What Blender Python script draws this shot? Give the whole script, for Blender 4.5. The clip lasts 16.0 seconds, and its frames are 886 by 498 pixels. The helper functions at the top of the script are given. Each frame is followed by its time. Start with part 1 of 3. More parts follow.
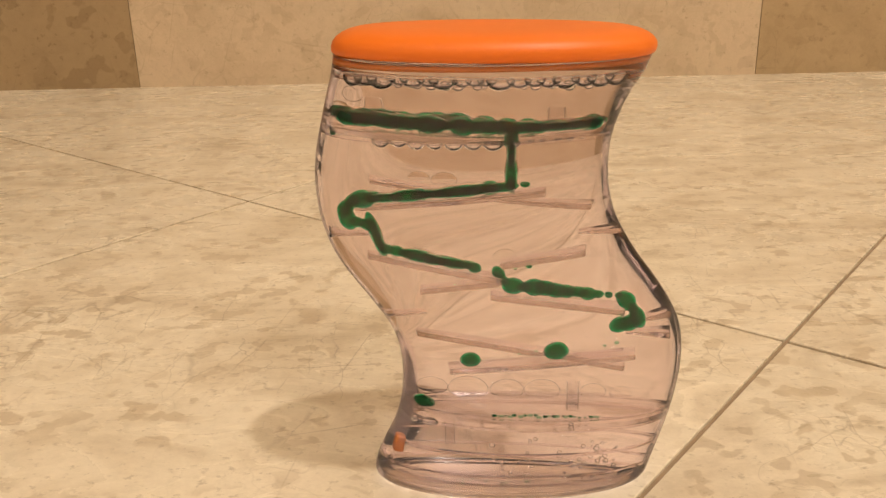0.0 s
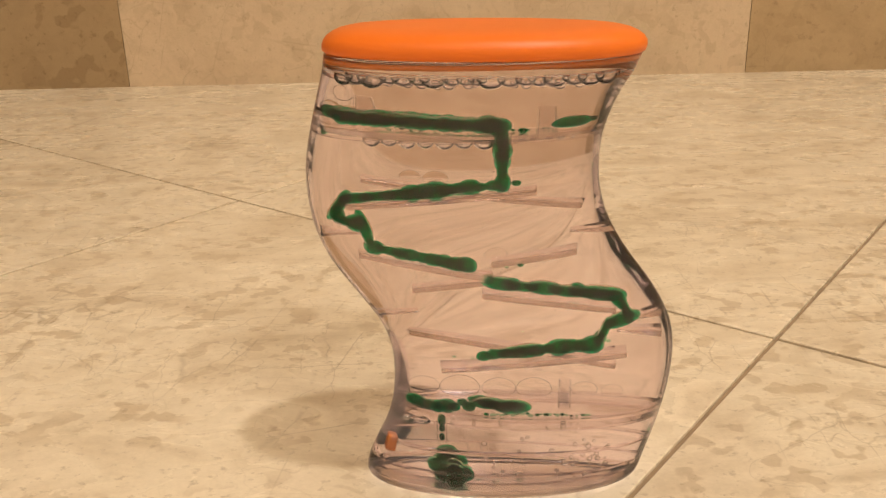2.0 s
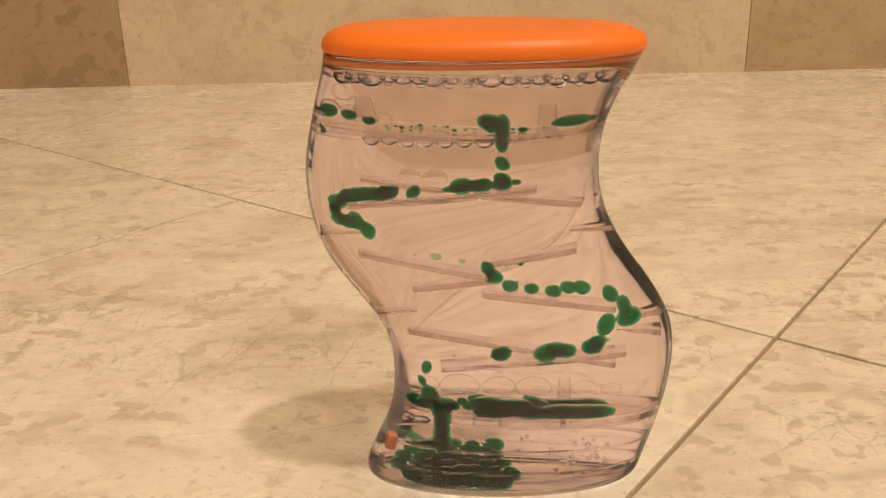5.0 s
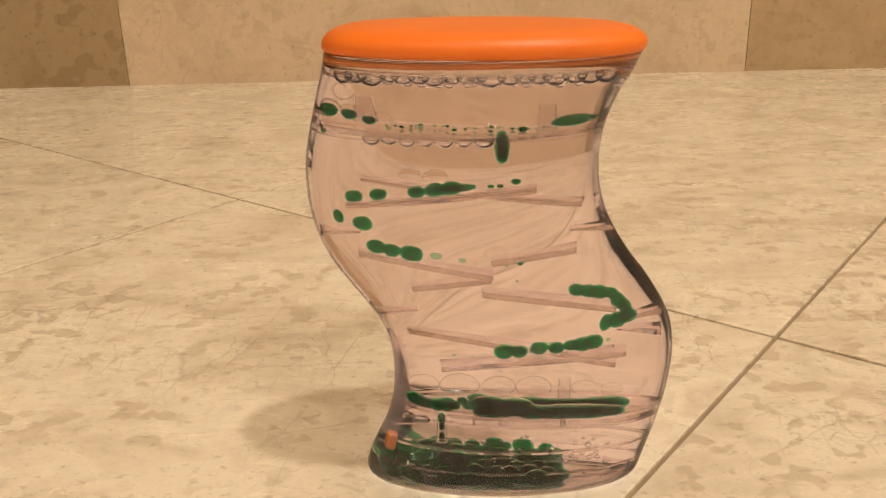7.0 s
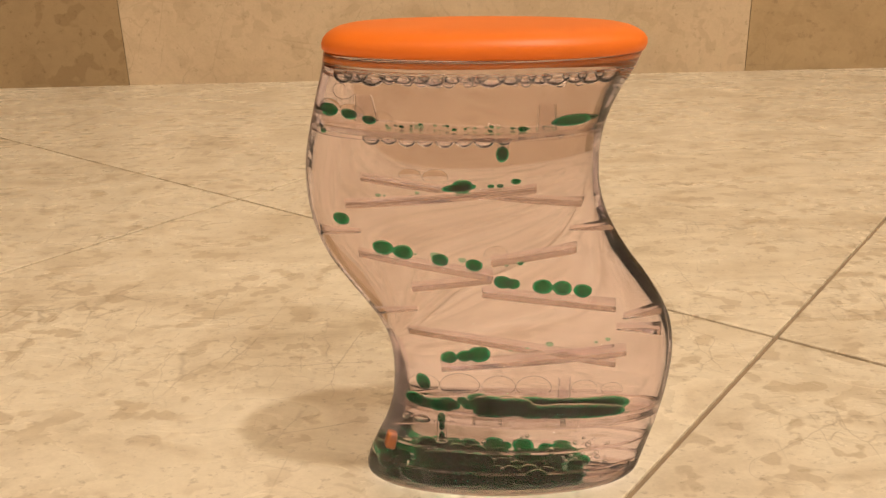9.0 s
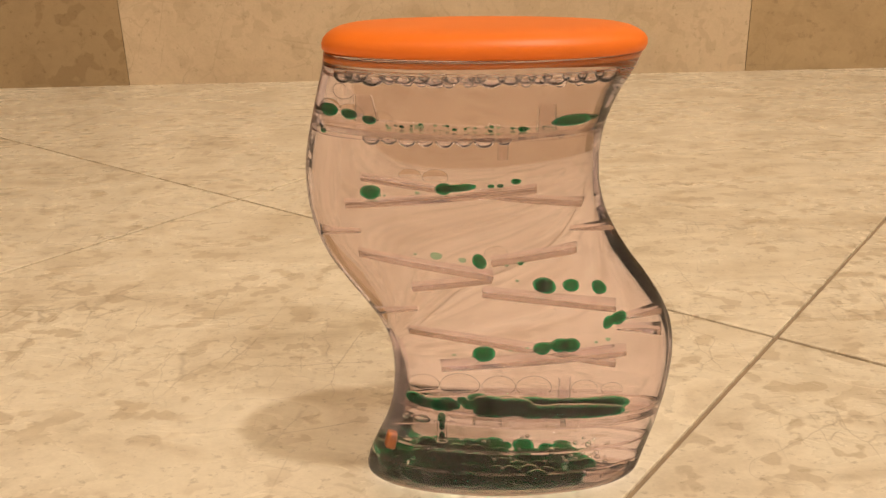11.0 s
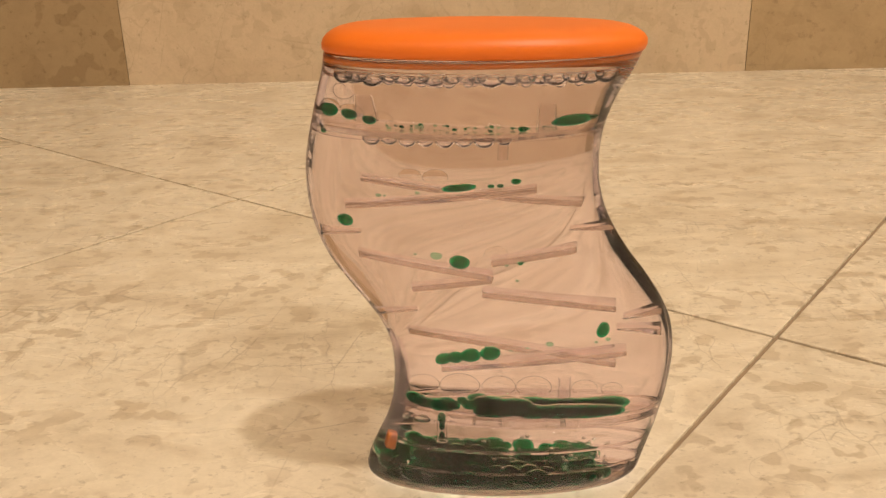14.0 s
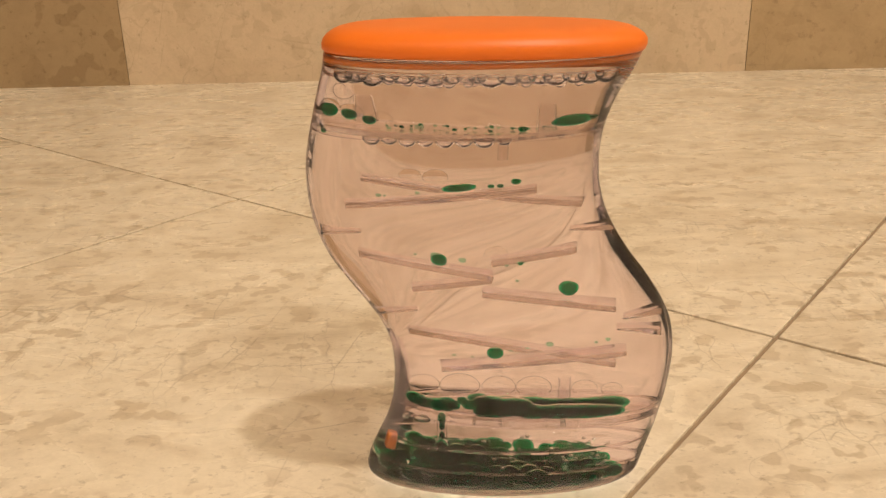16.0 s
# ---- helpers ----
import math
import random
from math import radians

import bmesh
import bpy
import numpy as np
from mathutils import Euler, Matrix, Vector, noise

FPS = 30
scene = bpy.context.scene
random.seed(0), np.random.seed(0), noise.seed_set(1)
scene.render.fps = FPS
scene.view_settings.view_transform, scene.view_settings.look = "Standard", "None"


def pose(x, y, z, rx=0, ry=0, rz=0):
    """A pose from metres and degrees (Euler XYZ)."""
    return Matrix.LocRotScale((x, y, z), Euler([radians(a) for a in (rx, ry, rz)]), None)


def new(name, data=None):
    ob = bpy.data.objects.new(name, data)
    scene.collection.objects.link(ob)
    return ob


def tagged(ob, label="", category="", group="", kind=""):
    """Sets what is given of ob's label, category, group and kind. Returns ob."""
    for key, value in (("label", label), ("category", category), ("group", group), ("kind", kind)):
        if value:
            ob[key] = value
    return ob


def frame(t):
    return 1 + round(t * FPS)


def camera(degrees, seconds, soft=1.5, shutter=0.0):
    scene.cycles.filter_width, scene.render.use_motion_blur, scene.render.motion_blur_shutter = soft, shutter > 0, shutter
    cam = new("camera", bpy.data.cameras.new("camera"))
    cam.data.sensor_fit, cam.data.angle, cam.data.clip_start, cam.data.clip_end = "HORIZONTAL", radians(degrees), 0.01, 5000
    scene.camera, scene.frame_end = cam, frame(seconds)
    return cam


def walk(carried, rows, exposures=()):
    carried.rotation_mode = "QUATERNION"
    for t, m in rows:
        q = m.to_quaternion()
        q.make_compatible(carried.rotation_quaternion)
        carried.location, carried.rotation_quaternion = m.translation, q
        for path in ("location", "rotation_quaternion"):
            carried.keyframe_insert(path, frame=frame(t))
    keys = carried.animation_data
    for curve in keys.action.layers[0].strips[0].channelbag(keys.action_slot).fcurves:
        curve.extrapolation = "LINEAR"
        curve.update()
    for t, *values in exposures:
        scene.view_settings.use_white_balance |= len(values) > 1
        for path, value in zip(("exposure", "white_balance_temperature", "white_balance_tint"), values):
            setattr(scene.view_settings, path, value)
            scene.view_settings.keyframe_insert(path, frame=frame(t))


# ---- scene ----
# ---- camera ----
cam = camera(53.93, 16.0, soft=1.3)
EYE = (0.0, 0.0, 0.1461)


def aim(dx=0.0, dy=0.0):
    """The camera's pose; dx, dy: the small swing of the camera, in degrees to the left and upwards."""
    return pose(*EYE, 90 - 20.56 + dy, 0, dx) @ pose(0, 0, 0, 0, 0, -1.346)


walk(cam, [(0.0, aim(0.60, 0.19)), (0.3, aim(0.50, 0.05)), (0.5, aim(0.48, 0.04)), (1.0, aim(0.44, 0.12)),
           (1.25, aim(0.16, 0.20)), (1.5, aim(0.07, 0.22)), (2.0, aim(0.0, 0.10)), (2.5, aim(-0.02, 0.07)),
           (3.0, aim(-0.02, 0.05)), (4.0, aim(-0.01, 0.05)), (6.5, aim(-0.01, 0.02)), (8.0, aim(-0.01, 0.0)),
           (12.0, aim(0, 0)), (16.0, aim(0, 0))])

# ---- light ----
scene.view_settings.exposure = -0.74
world = bpy.data.worlds.new("world")
scene.world = world
world.use_nodes = True
world.node_tree.nodes["Background"].inputs[0].default_value = (1.0, 0.8, 0.6, 1)
world.node_tree.nodes["Background"].inputs[1].default_value = 0.05


def lamp(x, y, z, size, watts, colour=(1.0, 0.872, 0.745)):
    data = bpy.data.lights.new("ceiling_lamp", "AREA")
    data.shape, data.size, data.energy, data.color = "DISK", size, watts, colour
    ob = new("ceiling_lamp", data)
    ob.matrix_basis = pose(x, y, z)
    return ob


CEILING = 2.45
# first lamp follows the cast shadow; other three are unseen fill, added for brightness
LAMPS = [(0.67, -0.27, 0.09, 40), (-0.90, -0.9, 0.50, 5), (0.95, -1.5, 0.50, 42), (-0.90, -2.4, 0.50, 11)]
for lx, ly, lsize, lw in LAMPS:
    lamp(lx, ly, CEILING - 0.035, lsize, lw)

# ---- materials ----


def material(name):
    m = bpy.data.materials.new(name)
    m.use_nodes = True
    nt = m.node_tree
    return m, nt, nt.nodes["Principled BSDF"]


def ramp_node(nt, src, stops):
    r = nt.nodes.new("ShaderNodeValToRGB")
    el = r.color_ramp.elements
    while len(el) < len(stops):
        el.new(0.5)
    for e, (p, c) in zip(el, stops):
        e.position = p
        e.color = (*c, 1) if len(c) == 3 else c
    nt.links.new(src, r.inputs[0])
    return r.outputs[0]


def noise_node(nt, vec, scale, detail=4, rough=0.5, distort=0.0):
    n = nt.nodes.new("ShaderNodeTexNoise")
    n.inputs["Scale"].default_value = scale
    n.inputs["Detail"].default_value = detail
    n.inputs["Roughness"].default_value = rough
    n.inputs["Distortion"].default_value = distort
    nt.links.new(vec, n.inputs["Vector"])
    return n.outputs["Fac"]


def mix_node(nt, fac, a, b, mode="MIX"):
    n = nt.nodes.new("ShaderNodeMix")
    n.data_type, n.blend_type = "RGBA", mode
    for sock, v in ((n.inputs[0], fac), (n.inputs[6], a), (n.inputs[7], b)):
        if isinstance(v, (int, float)):
            sock.default_value = v
        elif isinstance(v, tuple):
            sock.default_value = (*v, 1)
        else:
            nt.links.new(v, sock)
    return n.outputs[2]


def mapped(nt, scale=(1, 1, 1), turn=0.0, shift=True):
    """World-sized coordinates of each piece, shifted by chance from piece to piece."""
    g = nt.nodes.new("ShaderNodeNewGeometry")
    mp = nt.nodes.new("ShaderNodeMapping")
    mp.inputs["Scale"].default_value = scale
    mp.inputs["Rotation"].default_value = (0, 0, turn)
    src = g.outputs["Position"]
    if shift:
        o = nt.nodes.new("ShaderNodeObjectInfo")
        v = nt.nodes.new("ShaderNodeVectorMath")
        v.operation = "MULTIPLY_ADD"
        v.inputs[1].default_value = (7.0, 11.0, 3.0)
        nt.links.new(o.outputs["Random"], v.inputs[0])
        nt.links.new(src, v.inputs[2])
        src = v.outputs[0]
    nt.links.new(src, mp.inputs["Vector"])
    return mp.outputs[0]


def marble(name, pale, mid, dark, gloss=0.22, vary=0.0, size=1.0, spots=0.6, cracks=0.5):
    """Polished fossil marble: soft clouds, sparse fossil spots, drawn-out streaks and broken hairline cracks."""
    m, nt, p = material(name)
    even = mapped(nt, (1, 1.25, 1))
    drawn = mapped(nt, (0.75, 1.7, 1.2), radians(8))
    upright = mapped(nt, (2.0, 0.45, 1), radians(-12))
    clouds = noise_node(nt, even, 13 * size, 6, 0.62, 0.5)
    soft = tuple(0.45 * x + 0.55 * y for x, y in zip(mid, pale))
    col = ramp_node(nt, clouds, [(0.34, soft), (0.52, pale), (0.75, pale)])
    streaks = noise_node(nt, drawn, 26 * size, 5, 0.6, 0.7)
    col = mix_node(nt, ramp_node(nt, streaks, [(0.50, (0, 0, 0)), (0.68, (0.5, 0.5, 0.5))]), col, mid)
    fossils = noise_node(nt, even, 104 * size, 2, 0.45, 0.25)
    where = ramp_node(nt, noise_node(nt, even, 21 * size, 3), [(0.40, (0, 0, 0)), (0.52, (1, 1, 1))])
    mask = ramp_node(nt, fossils, [(0.555, (0, 0, 0)), (0.60, (spots,) * 3)])
    col = mix_node(nt, mix_node(nt, 1.0, mask, where, "MULTIPLY"), col, mid)
    specks = noise_node(nt, even, 260 * size, 4, 0.65)
    col = mix_node(nt, ramp_node(nt, specks, [(0.58, (0, 0, 0)), (0.70, (0.40, 0.40, 0.40))]), col, dark)
    crazed = ramp_node(nt, noise_node(nt, even, 5.5 * size, 2), [(0.46, (0.12, 0.12, 0.12)), (0.58, (1, 1, 1))])
    for src, scale, width, low in ((even, 17, 0.0040, 0.50), (drawn, 24, 0.0055, 0.50), (even, 41, 0.0060, 0.54)):
        crack = noise_node(nt, src, scale * size, 2.5, 0.5, 0.25)
        line = ramp_node(nt, crack, [(0.5 - width, (0, 0, 0)), (0.4995, (1, 1, 1)), (0.5005, (1, 1, 1)), (0.5 + width, (0, 0, 0))])
        gaps = ramp_node(nt, noise_node(nt, even, scale * 1.3 * size, 3), [(low, (0, 0, 0)), (low + 0.08, (cracks,) * 3)])
        gaps = mix_node(nt, 1.0, gaps, crazed, "MULTIPLY")
        col = mix_node(nt, mix_node(nt, 1.0, line, gaps, "MULTIPLY"), col, dark)
    for src, scale, width, low in ((upright, 16, 0.012, 0.49), (upright, 34, 0.018, 0.50), (drawn, 22, 0.013, 0.51)):
        cells = nt.nodes.new("ShaderNodeTexVoronoi")
        cells.feature = "DISTANCE_TO_EDGE"
        cells.inputs["Scale"].default_value = scale * size
        bent = nt.nodes.new("ShaderNodeVectorMath")
        bent.operation = "MULTIPLY_ADD"
        bent.inputs[1].default_value = (0.012, 0.012, 0.0)
        nt.links.new(noise_node(nt, even, 60 * size, 3), bent.inputs[0])
        nt.links.new(src, bent.inputs[2])
        nt.links.new(bent.outputs[0], cells.inputs["Vector"])
        line = ramp_node(nt, cells.outputs["Distance"], [(0.0, (1, 1, 1)), (width * 0.4, (0.7, 0.7, 0.7)), (width, (0, 0, 0))])
        gaps = ramp_node(nt, noise_node(nt, even, scale * 1.1 * size, 3), [(low, (0, 0, 0)), (low + 0.10, (cracks,) * 3)])
        gaps = mix_node(nt, 1.0, gaps, crazed, "MULTIPLY")
        col = mix_node(nt, mix_node(nt, 1.0, line, gaps, "MULTIPLY"), col, dark)
    grain = noise_node(nt, even, 700, 3, 0.6)
    col = mix_node(nt, 0.3, col, ramp_node(nt, grain, [(0.3, (0.8, 0.79, 0.77)), (0.7, (1, 1, 1))]), "MULTIPLY")
    mottle = noise_node(nt, even, 170 * size, 6, 0.7, 0.3)
    col = mix_node(nt, 0.3, col, ramp_node(nt, mottle, [(0.32, (0.74, 0.72, 0.68)), (0.52, (1, 1, 1)), (0.8, (1, 1, 1))]), "MULTIPLY")
    if vary:
        o = nt.nodes.new("ShaderNodeObjectInfo")
        col = mix_node(nt, 1.0, col, ramp_node(nt, o.outputs["Random"], [(0.0, (1 - vary,) * 3), (1.0, (1, 1, 1))]), "MULTIPLY")
    nt.links.new(col, p.inputs["Base Color"])
    nt.links.new(ramp_node(nt, streaks, [(0.3, (gloss,) * 3), (0.8, (gloss + 0.16,) * 3)]), p.inputs["Roughness"])
    b = nt.nodes.new("ShaderNodeBump")
    b.inputs["Strength"].default_value, b.inputs["Distance"].default_value = 0.12, 0.001
    nt.links.new(noise_node(nt, even, 45, 5), b.inputs["Height"])
    nt.links.new(b.outputs[0], p.inputs["Normal"])
    return m


def plain(name, colour, rough=0.6, scale=40, amount=0.12, bump=0.05):
    m, nt, p = material(name)
    even = mapped(nt, shift=False)
    n = noise_node(nt, even, scale, 5, 0.6)
    lo = tuple(c * (1 - amount) for c in colour)
    hi = tuple(min(1, c * (1 + amount)) for c in colour)
    nt.links.new(ramp_node(nt, n, [(0.3, lo), (0.7, hi)]), p.inputs["Base Color"])
    p.inputs["Roughness"].default_value = rough
    b = nt.nodes.new("ShaderNodeBump")
    b.inputs["Strength"].default_value, b.inputs["Distance"].default_value = bump, 0.001
    nt.links.new(noise_node(nt, even, scale * 8, 3), b.inputs["Height"])
    nt.links.new(b.outputs[0], p.inputs["Normal"])
    return m


def clear(name, ior, colour, rough=0.0):
    m, nt, p = material(name)
    p.inputs["Base Color"].default_value = (*colour, 1)
    p.inputs["Transmission Weight"].default_value = 1
    p.inputs["IOR"].default_value = ior
    p.inputs["Roughness"].default_value = rough
    return m


FLOOR_TURN = -38.58
floor_marble = marble("floor_marble", (0.83, 0.73, 0.56), (0.53, 0.42, 0.28), (0.25, 0.17, 0.09), vary=0.06, spots=0.6, cracks=0.38)
wall_marble = marble("wall_marble", (0.64, 0.50, 0.34), (0.46, 0.34, 0.21), (0.30, 0.20, 0.11), 0.3, size=0.55, spots=0.4, cracks=0.3)
dark_marble = marble("dark_wall_marble", (0.37, 0.26, 0.14), (0.25, 0.165, 0.082), (0.15, 0.09, 0.04), 0.3, size=0.5, spots=0.6, cracks=0.35)
brown_marble = marble("brown_wall_marble", (0.47, 0.34, 0.19), (0.36, 0.25, 0.13), (0.18, 0.11, 0.05), 0.3, size=0.5, spots=0.4, cracks=0.3)
grout = plain("grout", (0.33, 0.24, 0.15), 0.9, 120)
dull_orange = plain("dull_orange_plastic", (0.50, 0.16, 0.035), 0.5, 60, 0.15, 0.05)
# the lid's orange made lighter, to offset the lid's shade on the collar
brightened_orange = plain("brightened_orange_plastic", (1.0, 0.30, 0.04), 0.4, 30, 0.05, 0.03)
paint = plain("ceiling_paint", (0.82, 0.80, 0.76), 0.8, 6, 0.03)
plaster = plain("wall_paint", (0.80, 0.74, 0.63), 0.7, 6, 0.05)
lamp_white = plain("lamp_trim", (0.8, 0.8, 0.78), 0.4, 20, 0.02)
orange = plain("orange_plastic", (0.95, 0.205, 0.013), 0.42, 30, 0.05, 0.03)
body_clear = clear("clear_acrylic", 1.48, (0.940, 0.830, 0.875))
scuffed_clear = clear("scuffed_acrylic", 1.48, (0.70, 0.57, 0.61), 0.16)
back_clear = clear("worn_acrylic", 1.48, (0.940, 0.830, 0.875), 0.075)
# left edge band: pale haze mixed into the colour where refraction turns too dark
hazed_edge_clear = clear("hazed_edge_acrylic", 1.48, (0.88, 0.68, 0.74), 0.15)
for hazed, share in ((scuffed_clear, 0.97), (body_clear, 0.992), (back_clear, 0.99), (hazed_edge_clear, 0.86)):
    hazed.node_tree.nodes["Principled BSDF"].inputs["Transmission Weight"].default_value = share
plate_clear = clear("plate_acrylic", 1.055, (0.93, 0.875, 0.895))
shelf_clear = clear("shelf_acrylic", 1.09, (0.935, 0.875, 0.915))
rib_clear = clear("rib_acrylic", 1.055, (0.94, 0.885, 0.91))
peg_clear = clear("peg_acrylic", 1.06, (0.975, 0.955, 0.96))
liquid_clear = clear("clear_liquid", 0.962, (0.995, 0.98, 0.98))
weak_clear = clear("oil_bubble", 0.972, (0.99, 0.98, 0.97))
bubble_clear = clear("air_bubble", 0.79, (1, 1, 1))
drop_green = clear("green_liquid", 0.95, (0.010, 0.50, 0.22), 0.04)
drop_core = clear("dense_green_liquid", 1.0, (0.015, 0.40, 0.20))
pale_green = clear("thin_green_liquid", 1.03, (0.45, 0.80, 0.62), 0.05)


for glossy, weight, haze in ((shelf_clear, 0.6, 0.06), (rib_clear, 0.6, 0.06), (plate_clear, 0.6, 0.06), (drop_green, 0.6, 0.06), (bubble_clear, 1.0, 0.14)):
    skin = glossy.node_tree.nodes["Principled BSDF"].inputs
    skin["Coat Weight"].default_value, skin["Coat IOR"].default_value, skin["Coat Roughness"].default_value = weight, 1.5, haze


def let_glow_through(m, colour, share):
    """Thin plastic that lets some light through."""
    nt = m.node_tree
    through_light = nt.nodes.new("ShaderNodeBsdfTranslucent")
    through_light.inputs["Color"].default_value = (*colour, 1)
    both = nt.nodes.new("ShaderNodeMixShader")
    both.inputs[0].default_value = share
    nt.links.new(nt.nodes["Principled BSDF"].outputs[0], both.inputs[1])
    nt.links.new(through_light.outputs[0], both.inputs[2])
    nt.links.new(both.outputs[0], nt.nodes["Material Output"].inputs["Surface"])


let_glow_through(orange, (1.0, 0.30, 0.02), 0.12)


def glowing(name, colour, strength):
    m, nt, p = material(name)
    p.inputs["Emission Color"].default_value = (*colour, 1)
    p.inputs["Emission Strength"].default_value = strength
    return m


dust_black = plain("dust", (0.03, 0.025, 0.02), 0.9, 50)
lamp_glow = glowing("lamp_diffuser", (1.0, 0.86, 0.72), 2.0)

# ---- mesh tools ----


def mesh_of(name, bm, mat, smooth=False):
    me = bpy.data.meshes.new(name)
    bmesh.ops.recalc_face_normals(bm, faces=bm.faces[:])
    bm.to_mesh(me)
    bm.free()
    me.materials.append(mat)
    if smooth:
        me.shade_smooth()
    return me


def part(name, bm, mat, parent=None, label="", smooth=False):
    ob = new(name, mesh_of(name, bm, mat, smooth))
    ob.parent = parent
    if label:
        tagged(ob, label)
    return ob


def slab(x0, x1, y0, y1, z0, z1, bevel=0.0, segs=1):
    bm = bmesh.new()
    bmesh.ops.create_cube(bm, size=1)
    for v in bm.verts:
        v.co = ((x0 + x1) / 2 + v.co.x * (x1 - x0), (y0 + y1) / 2 + v.co.y * (y1 - y0), (z0 + z1) / 2 + v.co.z * (z1 - z0))
    if bevel:
        bmesh.ops.bevel(bm, geom=bm.edges[:], offset=bevel, segments=segs, affect="EDGES", profile=0.5)
    return bm


def loft(rings, close=True):
    """A skin over rings of points, capped at both ends."""
    bm = bmesh.new()
    rows = [[bm.verts.new(p) for p in ring] for ring in rings]
    n = len(rows[0])
    for a, b in zip(rows, rows[1:]):
        for i in range(n):
            bm.faces.new((a[i], a[(i + 1) % n], b[(i + 1) % n], b[i]))
    if close:
        bm.faces.new(rows[0][::-1])
        bm.faces.new(rows[-1])
    return bm


# ---- the room ----
WALL_Y = 0.877
LEFT, RIGHT, BACK = -2.1, 1.3, -3.2


def structure(name, bm, mat, label, category):
    return tagged(part(name, bm, mat), label, category, kind="structure")


floor = structure("floor", slab(LEFT, RIGHT, BACK, WALL_Y + 0.02, -0.05, -0.0012), grout, "cream marble tiled floor with thin brown joints laid diagonally", "floor")
wall_north = structure("wall_north", slab(LEFT, RIGHT, WALL_Y + 0.010, WALL_Y + 0.12, -0.05, CEILING + 0.1), grout, "wall clad in beige and brown marble panels", "wall")
wall_south = structure("wall_south", slab(LEFT, RIGHT, BACK - 0.1, BACK, -0.05, CEILING + 0.1), plaster, "plain beige painted wall out of view", "wall")
wall_west = structure("wall_west", slab(LEFT - 0.1, LEFT, BACK - 0.1, WALL_Y + 0.12, -0.05, CEILING + 0.1), plaster, "plain beige painted wall out of view", "wall")
# stands close, out of view, so its pale paint bounces light from the right
wall_east = structure("wall_east", slab(RIGHT, RIGHT + 0.1, BACK - 0.1, WALL_Y + 0.12, -0.05, CEILING + 0.1), plaster, "plain beige painted wall out of view", "wall")
ceiling = structure("ceiling", slab(LEFT, RIGHT, BACK, WALL_Y + 0.01, CEILING, CEILING + 0.1), paint, "plain white painted ceiling", "ceiling")


def ceiling_light(x, y, size):
    e = tagged(new("ceiling_light"), "unseen round white recessed ceiling light with warm diffuser", "ceiling light", "ceiling lights")
    e.location = (x, y, CEILING)
    ring = []
    for r, z in ((size / 2 + 0.05, 0), (size / 2 + 0.05, -0.02), (size / 2 + 0.02, -0.03), (size / 2 + 0.005, -0.03), (size / 2 + 0.005, 0)):
        ring.append([(r * math.cos(a * math.tau / 48), r * math.sin(a * math.tau / 48), z) for a in range(48)])
    part("trim", loft(ring, False), lamp_white, e, smooth=True)
    part("diffuser", loft([[(r * math.cos(a * math.tau / 48), r * math.sin(a * math.tau / 48), z) for a in range(48)] for r, z in ((size / 2, -0.002), (size / 2, -0.012))]), lamp_glow, e)


# fittings added out of view, one for each lamp, fill included
for lx, ly, lsize, lw in LAMPS:
    ceiling_light(lx, ly, lsize)

# ---- the toy ----
TOY = (0.0143, 0.2104)
POWER = 2.06
BODY_TOP = 0.1183
# sideways lean and half width of the body, every 6 mm of height
LEAN = (0.0006, 0.0018, 0.0040, 0.0063, 0.0079, 0.0088, 0.0091, 0.0086, 0.0068, 0.0034, -0.0007, -0.0049, -0.0081, -0.0103, -0.0114, -0.0116, -0.0110, -0.0095, -0.0074, -0.0048, -0.0034, -0.0033)
BREADTH = (0.0381, 0.0383, 0.0379, 0.0373, 0.0371, 0.0372, 0.0374, 0.0377, 0.0382, 0.0387, 0.0389, 0.0386, 0.0380, 0.0373, 0.0368, 0.0365, 0.0362, 0.0362, 0.0367, 0.0376, 0.0381, 0.0381)


def eased(values, z):
    """A smooth curve through values that lie 6 mm apart."""
    k = min(max(z / 0.006, 0), len(values) - 1.001)
    i = int(k)
    a, b, c, d = [values[min(max(i + q, 0), len(values) - 1)] for q in (-1, 0, 1, 2)]
    t = k - i
    return 0.5 * (2 * b + (c - a) * t + (2 * a - 5 * b + 4 * c - d) * t * t + (3 * b - a - 3 * c + d) * t ** 3)


def sway(z):
    """How far the waisted body leans sideways at height z."""
    return eased(LEAN, z)


def half_width(z):
    return eased(BREADTH, z)


def half_depth(z):
    """Half the body's depth: slimmer at its waist than at lid and foot."""
    u = (z - 0.060) / 0.060
    return 0.0125 + (0.0088 if u > 0 else 0.0034) * u * u


def oval(z, grow=0.0, n=128, dx=0.0):
    out = []
    hw, hd = half_width(z) + grow, half_depth(z) + grow
    for i in range(n):
        a = i * math.tau / n
        ca, sa = math.cos(a), math.sin(a)
        out.append((sway(z) + dx + hw * math.copysign(abs(ca) ** (2 / POWER), ca), hd * math.copysign(abs(sa) ** (2 / POWER), sa), z))
    return out


toy = tagged(new("liquid_timer"), "wavy clear plastic liquid timer with orange lid on marble floor", "liquid timer")
toy.location = (*TOY, 0.0)
toy.rotation_euler = (0, 0, radians(-1.5))


